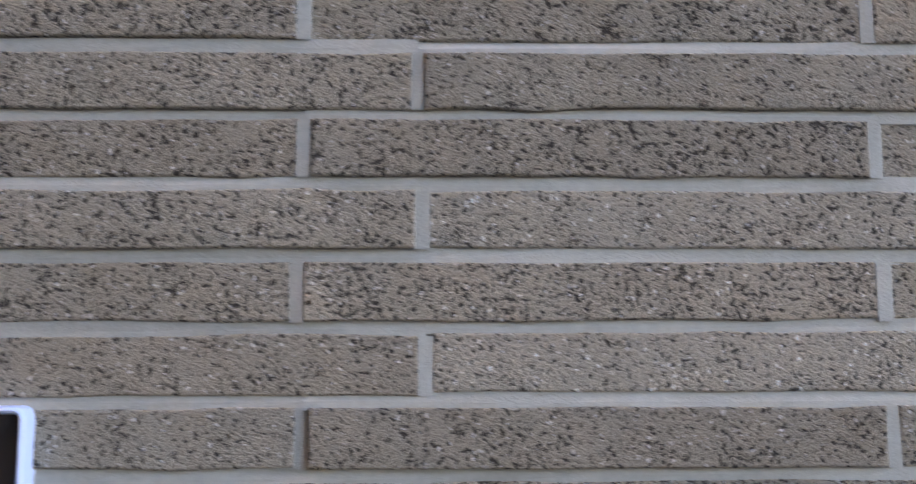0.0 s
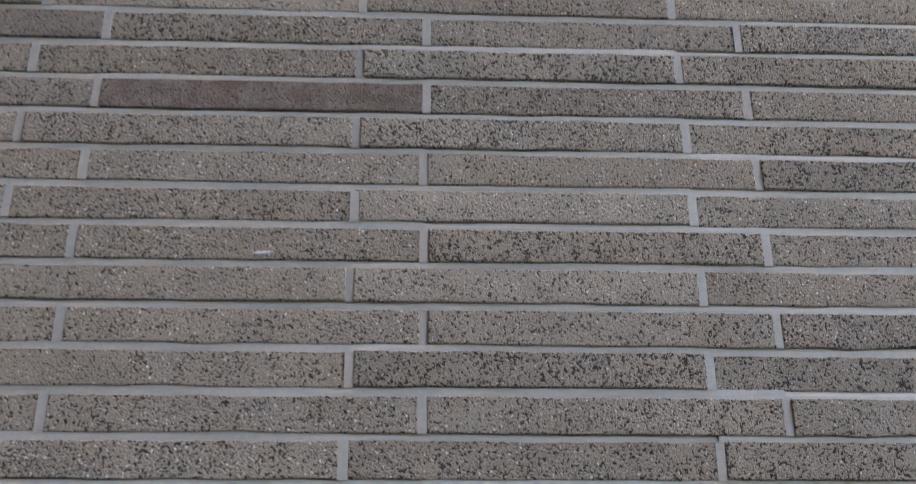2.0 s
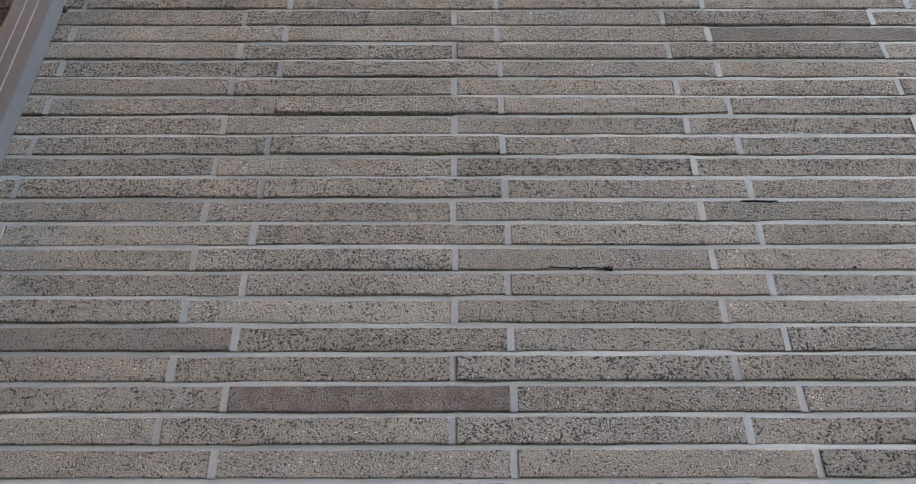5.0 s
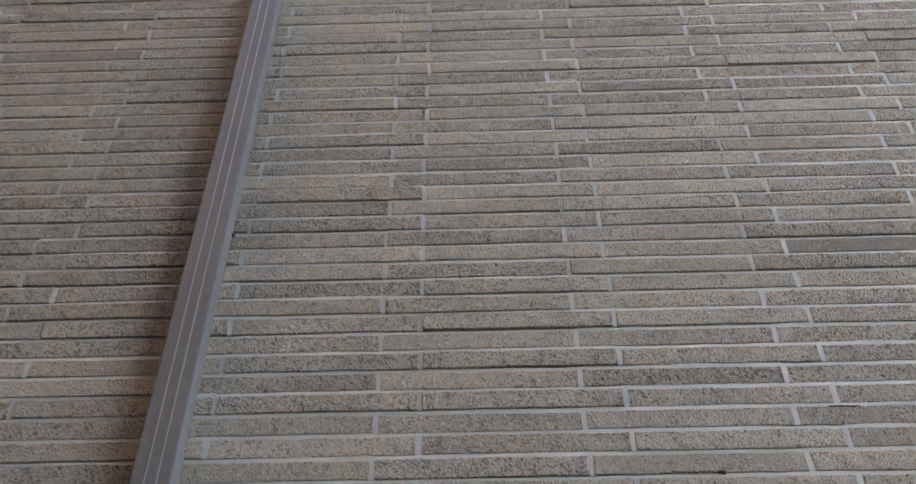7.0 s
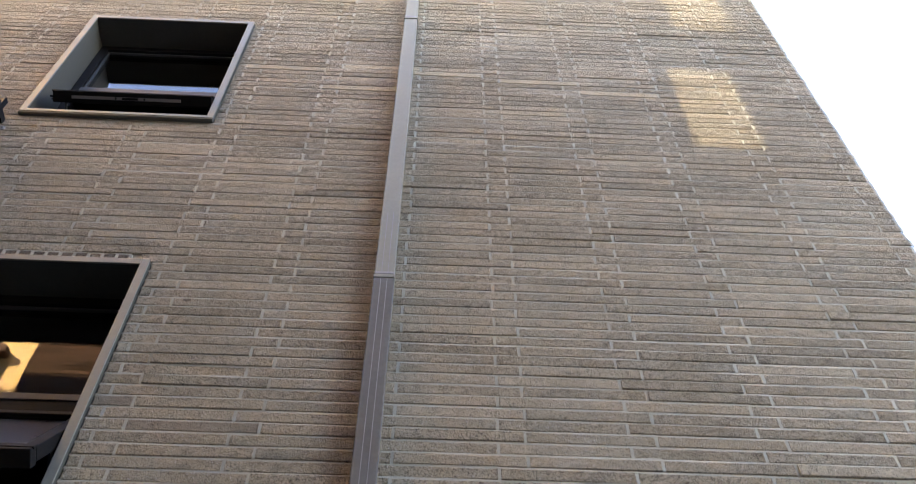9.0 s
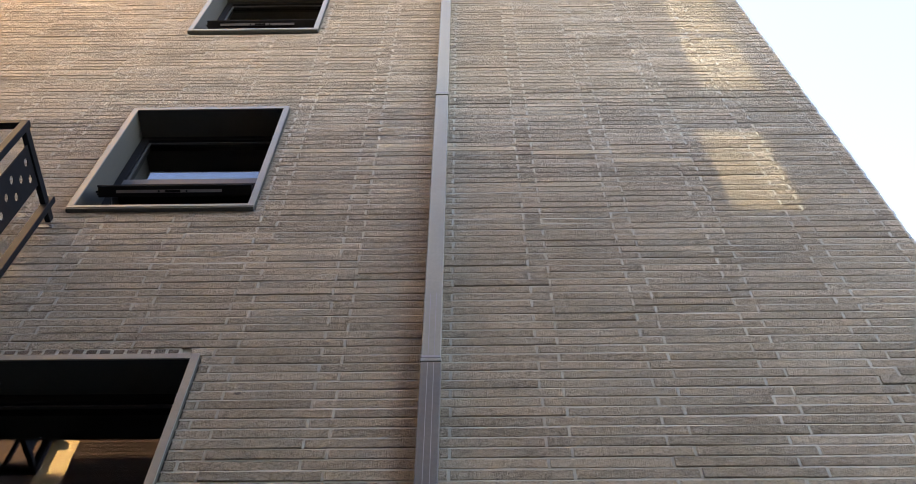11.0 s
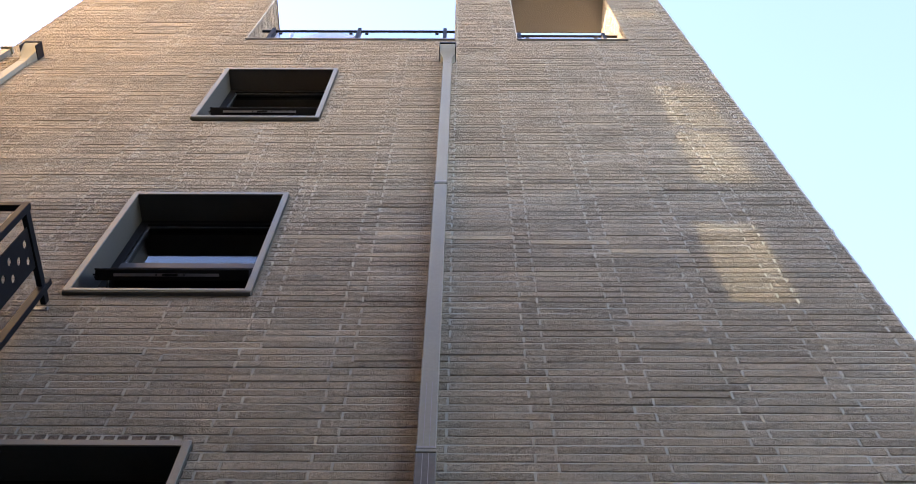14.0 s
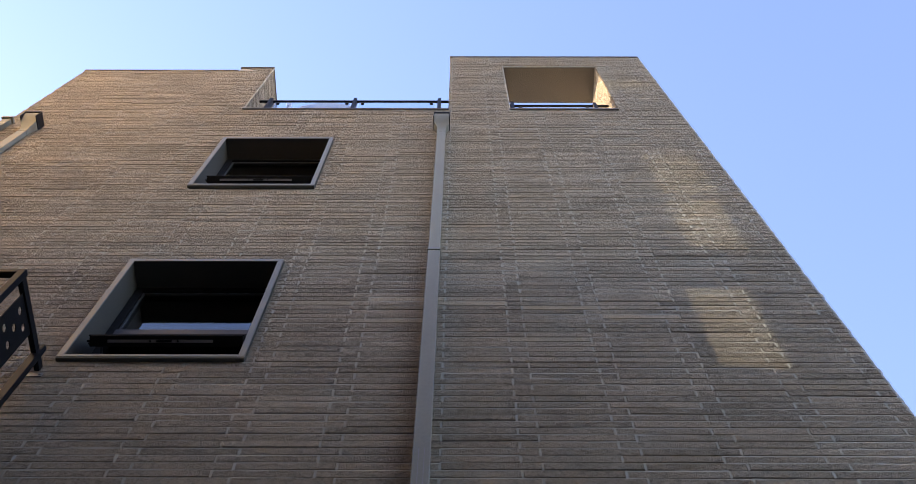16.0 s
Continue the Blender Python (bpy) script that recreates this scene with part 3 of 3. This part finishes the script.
def ring_mesh(steps, close=False):
    bm = bmesh.new()
    loops = [rounded_loop(bm, i, y) for i, y in steps]
    for p, q in zip(loops, loops[1:]):
        for i in range(len(p)):
            j = (i + 1) % len(p)
            bm.faces.new((p[i], q[i], q[j], p[j]))
    if close:
        bm.faces.new(loops[-1])
    bmesh.ops.recalc_face_normals(bm, faces=bm.faces)
    return bm


part("rim", ring_mesh(((0.0, 0.012), (0.0, -0.014), (0.001, -0.0175), (0.003, -0.019), (0.005, -0.0175), (0.006, -0.014), (0.0062, -0.006))), M_ALU, panel, "pale blue rounded rim")
part("inner_slope", ring_mesh(((0.0063, -0.0125), (0.030, -0.0065))), M_SIGN, panel, "dark mitred inner slope")
part("inner_edge", ring_mesh(((0.0302, -0.0060), (0.0305, -0.0082), (0.0322, -0.0082), (0.0325, -0.0060))), M_PIPE_LINE, panel, "thin pale inner edge")
part("face", ring_mesh(((0.0326, -0.0066), (0.034, -0.0068)), True), M_SIGN, panel, "dark brown face")

# ---- the far side of the alley ----
def house_far(name, label, x0, x1, y0, y1, h, mat):
    hs = thing(name, label, "house", ((x0 + x1) / 2, y0, 0))
    cx = (x0 + x1) / 2
    part("wall", boxed(x0 - cx, x1 - cx, y1 - y0, 0, 0, h), mat, hs)
    part("roof", boxed(x0 - cx - 0.05, x1 - cx + 0.05, y1 - y0 - 0.05, 0.05, h, h + 0.12), M_COPING, hs)
    return hs


opposite = house_far("brick_house", "brown long-brick house across the narrow alley", -4.9, 2.2, -3.4, -9.0, 7.6, M_OPP_WALL)
plaster = house_far("plaster_house", "beige plastered house in the sun across the alley", -16.0, -4.95, -3.5, -10.0, 12.3, M_PLASTER)
# unseen upper wall, added to bounce warm sunlight onto the brick front
part("wall", boxed(-5.6, 3.65, -0.6, 0.0, 12.43, 20.5), M_PLASTER, plaster)
M_BROWN = plain("brown_render", (0.085, 0.048, 0.03), 0.9)
# thin slab, shaped to look right from the camera in the window's reflection
brown = thing("brown_gable_slab", "thin gabled slab standing for a low dark brown house", "house", (-5.23, -3.42, 0))
part("wall", boxed(-4.6, 0, -0.075, 0, 0, 8.6), M_BROWN, brown)
roof = bmesh.new()
ring = [(0.06, 8.62), (0.06, 8.70), (-2.3, 9.9), (-4.66, 8.70), (-4.66, 8.62)]
ends = [[roof.verts.new((x, y, z)) for x, z in ring] for y in (0.02, -0.075)]
for a, b in zip(range(5), (1, 2, 3, 4, 0)):
    roof.faces.new((ends[0][a], ends[0][b], ends[1][b], ends[1][a]))
roof.faces.new(ends[0])
roof.faces.new(ends[1][::-1])
bmesh.ops.recalc_face_normals(roof, faces=roof.faces)
part("roof", roof, M_BROWN, brown)
# unseen block, added and sized to shade the lower walls opposite
neighbour = house_far("unseen_sun_blocker", "unseen block added to keep sun off the opposite walls", -26.0, -7.45, 9.0, 0.4, 11.8, M_CONCRETE)
# unseen block, added to hold back sky glow from the left
house_far("unseen_sky_blocker", "unseen block added to cut sky light from the alley's end", -16.0, -11.5, 0.3, -3.7, 9.0, M_CONCRETE)
# main roof set low to let in sky light; only the mirrored corner stays tall
part("wing", boxed(-3.55, -2.5, -5.0, -0.001, 7.725, 9.9), M_OPP_WALL, opposite, "brick corner kept tall for the window's reflection")
# unseen tower, added so the glint windows have a wall
part("unseen_glint_tower", boxed(0.80, 1.75, -1.3, -0.002, 7.725, 14.3), M_OPP_WALL, opposite, "unseen tower added to carry the glint windows")
# unseen windows added behind the glint lamps
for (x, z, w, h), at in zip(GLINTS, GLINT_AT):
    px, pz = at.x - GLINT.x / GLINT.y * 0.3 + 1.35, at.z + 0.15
    win = part("window", boxed(px - w / 2 - 0.06, px + w / 2 + 0.06, 0.0, 0.04, pz - h / 2 - 0.05, pz + h / 2 + 0.05, 0.004), M_BLACK, opposite, "unseen window added behind a glint lamp")
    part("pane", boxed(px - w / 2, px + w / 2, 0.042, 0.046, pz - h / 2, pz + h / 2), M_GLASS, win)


# ---- bricks ----
def brick_shape(length, rng, height=COURSE - JOINT, n=4):
    """One brick about its centre, its face at y = 0: outline slightly wavy, arrises worn."""
    n = n if length > 0.2 else max(2, n // 2)
    ts = np.linspace(-length / 2, length / 2, n + 1)
    up = height / 2 + rng.normal(0, 0.0006, n + 1)
    dn = -height / 2 + rng.normal(0, 0.0006, n + 1)
    verts = []
    for y, inset, jit in ((0.013, 0.0, 0.0), (0.0014, 0.0, 0.0), (0.0, 0.0014, 0.0004)):
        for i in range(n + 1):
            e = inset if i == 0 else (-inset if i == n else 0)
            verts.append((ts[i] + e, y + rng.normal(0, jit), up[i] - inset))
        for i in range(n, -1, -1):
            e = inset if i == 0 else (-inset if i == n else 0)
            verts.append((ts[i] + e, y + rng.normal(0, jit), dn[i] + inset))
    m = 2 * (n + 1)
    faces = []
    for r in (0, 1):
        for i in range(m):
            j = (i + 1) % m
            faces.append((r * m + i, r * m + j, (r + 1) * m + j, (r + 1) * m + i))
    for i in range(n):
        faces.append((2 * m + i, 2 * m + i + 1, 2 * m + m - 2 - i, 2 * m + m - 1 - i))
    return verts, faces


def spans(k):
    """The bricks of course k of the front: pairs of ends."""
    z = k * COURSE
    start = -0.554 if k % 2 else -0.463
    out = []
    i0 = int((LEFT - start) / PITCH) - 2
    drift = random.gauss(0, 0.0008)
    ends = [start + drift + PITCH * i + random.gauss(0, 0.0012) for i in range(i0, i0 + 20)]
    for a, b in zip(ends, ends[1:]):
        pieces = [(a + UPRIGHT / 2, b - UPRIGHT / 2)]
        cuts = []
        for z0, z1 in WINDOWS:
            if z0 - 0.02 < z < z1 + 0.02:
                cuts.append((WIN_L - 0.004, WIN_R + 0.004))
        if k == 91:
            cuts.append((WIN_L + 0.02, WIN_R - 0.05))
        if z > PARAPET - 0.02:
            cuts.append((BLOCK_R, TOWER_L))
            if z < OPEN[3] + 0.02:
                cuts.append((OPEN[0], OPEN[1]))
        for c0, c1 in cuts + [(-99, LEFT + random.gauss(0, 0.004)), (RIGHT + random.gauss(0, 0.0025), 99)]:
            nxt = []
            for p, q in pieces:
                if q <= c0 or p >= c1:
                    nxt.append((p, q))
                else:
                    if p < c0 - 0.015:
                        nxt.append((p, c0))
                    if q > c1 + 0.015:
                        nxt.append((c1, q))
            pieces = nxt
        out += [(p, q) for p, q in pieces if z + COURSE / 2 < top_at((p + q) / 2) + 0.03]
    if k == 91:
        x = WIN_L + 0.025
        while x < WIN_R - 0.095:
            out.append((x, x + 0.0445))
            x += 0.0575
    return out


SPECIAL = {(125, -2.11): M_TAN, (121, -1.67): M_TAN, (126, -1.58): M_TAN, (125, -1.22): M_TAN, (124, -0.68): M_TAN, (122, -0.24): M_TAN, (117, -0.78): M_TAN,
           (42, -0.685): M_RUST, (58, 0.207): M_OLIVE, (44, -1.13): M_SMOOTH, (74, -2.02): M_SMOOTH, (76, -2.29): M_SMOOTH}
# bricks that carry a mark lie flush
FLUSH = [(38, -0.685), (32, -0.685), (47, -0.33), (49, 0.11), (49, -0.33), (47, 0.11), (86, -2.02), (86, -2.3)]
rng = np.random.default_rng(5)
bed_v, bed_f, run = [], [], [0.004]


def mortar_bed(p, q, z, pop):
    """Mortar of one brick: a struck bed over its top, flush below and pressed back above, and the flush upright joint at its end."""
    low, high = z + (COURSE - JOINT) / 2 - 0.0015, z + (COURSE + JOINT) / 2 + 0.0015
    n = max(2, int((q - p) / 0.045))
    fresh = rng.uniform(0.0025, 0.0045) if rng.random() < 0.3 else max(0.0025, rng.normal(0.0048, 0.0022))
    run[0] = deep = 0.45 * run[0] + 0.55 * fresh
    base = len(bed_v)
    tilt = rng.normal(0, 0.0012)
    lip = 0.0019 - 0.5 * min(max(pop, -0.001), 0.002)
    for i in range(n + 1):
        x = p - JOINT / 2 + (q - p + JOINT) * i / n
        w = rng.normal(0, 0.0006)
        bed_v.extend(((x, 0.012, low - 0.002), (x, lip + rng.normal(0, 0.0003), low + rng.normal(0, 0.0006)), (x, lip + 0.12 * deep, low + 0.0056 + w), (x, min(0.0102, max(0.0024, deep + tilt * (2 * i / n - 1) + w)), high), (x, 0.012, high + 0.001)))
    for i in range(n):
        a = base + 5 * i
        for r in range(4):
            bed_f.append((a + r, a + r + 5, a + r + 6, a + r + 1))
    base = len(bed_v)
    front = max(0.0002, rng.normal(0.0010, 0.0006))
    for zz in (z - (COURSE - JOINT) / 2 - 0.001, low + 0.001):
        for x, y in ((q - 0.001, 0.012), (q - 0.0008, front + rng.normal(0, 0.0003)), (q + UPRIGHT + 0.0008, front + rng.normal(0, 0.0003)), (q + UPRIGHT + 0.001, 0.012)):
            bed_v.append((x, y, zz))
    for r in range(3):
        bed_f.append((base + r, base + r + 1, base + r + 5, base + r + 4))


variants = {}
field_v, field_f = [], []
singles = 0
for k in range(1, 247):
    z = k * COURSE
    for p, q in spans(k):
        length, cx = q - p, (p + q) / 2
        pop = rng.normal(0, 0.0012) + (rng.random() < 0.05) * rng.uniform(0.001, 0.0035)
        yaw, roll = rng.normal(0, 0.0028), rng.normal(0, 0.0013)
        dz = rng.normal(0, 0.0006)
        if any(kk == k and abs(cx - xx) < 0.2 for kk, xx in FLUSH):
            pop = yaw = roll = dz = 0.0
        mortar_bed(p, q, z + dz, pop)
        special = next((m for (kk, xx), m in SPECIAL.items() if kk == k and abs(cx - xx) < 0.12), None)
        if k == 91 and length < 0.05:
            special = M_CUT
        near = 1.40 < z < 4.05 and cx > -1.45 and singles < 300
        if near or special:
            key = (round(length, 3), int(rng.integers(0, 3)), special.name if special else "")
            if key not in variants:
                v, f = brick_shape(length, rng, n=10)
                me = bpy.data.meshes.new("brick")
                me.from_pydata(v, [], f)
                me.materials.append(special or M_BRICK)
                variants[key] = me
            ob = new("brick", variants[key])
            ob.matrix_basis = Matrix.Translation((cx, -pop, z + dz)) @ Matrix.Rotation(yaw, 4, 'Z') @ Matrix.Rotation(roll, 4, 'Y')
            ob.parent = wall_front
            singles += near
        else:
            v, f = brick_shape(length, rng)
            base = len(field_v)
            c, s = math.cos(roll), math.sin(roll)
            field_v += [(cx + x, y - pop + x * yaw, z + dz + w - x * s) for x, y, w in v]
            field_f += [tuple(i + base for i in face) for face in f]
raw("mortar_joint", bed_v, bed_f, M_MORTAR, wall_front)["kind"] = "stuff"
ob = raw("bricks", field_v, field_f, M_FIELD, wall_front)
ob["kind"] = "stuff"


def side_bricks(name, x, facing, y0, y1, z0, z1, length=0.43):
    """Courses of brick on a return wall at x, looking towards facing (+1 or -1) along x."""
    vs, fs = [], []
    for k in range(int(z0 / COURSE) + 1, int(z1 / COURSE) + 1):
        z = k * COURSE
        y = y0 - (0.22 if k % 2 else 0.12)
        while y < y1:
            a, b = max(y + JOINT / 2, y0), min(y + PITCH - JOINT / 2, y1)
            y += PITCH
            if b - a < 0.02:
                continue
            v, f = brick_shape(b - a, rng)
            pop = rng.normal(0, 0.0013)
            base = len(vs)
            vs += [(x + facing * (-d + pop), (a + b) / 2 + u * facing, z + w) for u, d, w in v]
            fs += [tuple(i + base for i in face) for face in f]
    o = raw(name, vs, fs, M_FIELD, wall_front)
    o["kind"] = "stuff"


side_bricks("bricks_block_side", BLOCK_R, 1, 0.013, 2.6, PARAPET, STEP_TOP)
side_bricks("bricks_opening_side", OPEN[1], -1, 0.013, WALL_T, PARAPET, OPEN[3])
side_bricks("bricks_opening_side", OPEN[0], 1, 0.013, WALL_T, PARAPET, OPEN[3])


# brick face of the house across the alley
vs, fs = [], []
for k in range(60, 180):
    z, x = k * COURSE, -4.9 - (0.2 if k % 2 else 0.0)
    while x < (2.0 if z < 7.55 else -3.95):
        a, b = max(x, -4.9 + rng.normal(0, 0.004)), x + PITCH - 0.016
        x += PITCH
        v, f = brick_shape(b - a, rng, n=2)
        base = len(vs)
        vs += [((a + b) / 2 - u + 1.35, 0.006 - d, z + w) for u, d, w in v]
        fs += [tuple(i + base for i in face) for face in f]
raw("bricks", vs, fs, M_OPP, opposite)["kind"] = "stuff"


# ---- marks on the bricks ----
def streak(name, label, pts, mat, proud=0.0009):
    """A thin uneven smear or crack on the wall face: points of x, z and half width."""
    bm = bmesh.new()
    rows = []
    for x, z, w in pts:
        rows.append([bm.verts.new((x, y, z + dz)) for y, dz in ((0.001, -w), (-proud, -w * 0.7), (-proud, w * 0.7), (0.001, w))])
    for a, b in zip(rows, rows[1:]):
        for i in range(3):
            bm.faces.new((a[i], a[i + 1], b[i + 1], b[i]))
    bmesh.ops.recalc_face_normals(bm, faces=bm.faces)
    part(name, bm, mat, wall_front, label)


def wander(x0, z0, x1, z1, w, n, jit):
    return [(x0 + (x1 - x0) * i / n, z0 + (z1 - z0) * i / n + rng.normal(0, jit), w * (0.35 + rng.random()) * (0.3 if i in (0, n) else 1)) for i in range(n + 1)]


M_CHALK = plain("chalky_smear", (0.84, 0.82, 0.80), 0.9, vary=0.15, scale=90)
M_CRACK = plain("dark_crack", (0.02, 0.018, 0.016), 0.95)
streak("smear", "pale chalky smear", wander(-0.681, 2.075, -0.657, 2.077, 0.0030, 6, 0.0004), M_CHALK, 0.002)
streak("smear", "pale chalky scratch", wander(-0.79, 1.757, -0.65, 1.746, 0.0024, 14, 0.0010), M_CHALK, 0.002)
streak("smear", "pale chalky scratch", wander(-0.77, 1.751, -0.69, 1.749, 0.0018, 9, 0.0010), M_CHALK, 0.002)
streak("crack", "dark broken brick edge", wander(-0.392, 2.5655, -0.283, 2.5640, 0.0009, 26, 0.0010), M_CRACK, 0.0016)
streak("crack", "dark broken brick edge", wander(-0.30, 2.5640, -0.283, 2.5600, 0.0022, 5, 0.0009), M_CRACK, 0.0028)
streak("crack", "dark broken brick edge", wander(-0.036, 2.7165, 0.03, 2.7150, 0.0013, 10, 0.0005), M_CRACK, 0.003)
streak("crack", "small dark hole", wander(0.128, 2.5655, 0.136, 2.5650, 0.0034, 3, 0.0002), M_CRACK)
streak("stain", "dark burnt spot", wander(-2.213, 4.741, -2.183, 4.741, 0.009, 10, 0.003), plain("burnt_spot", (0.15, 0.125, 0.10), 0.95, vary=0.4, scale=60))
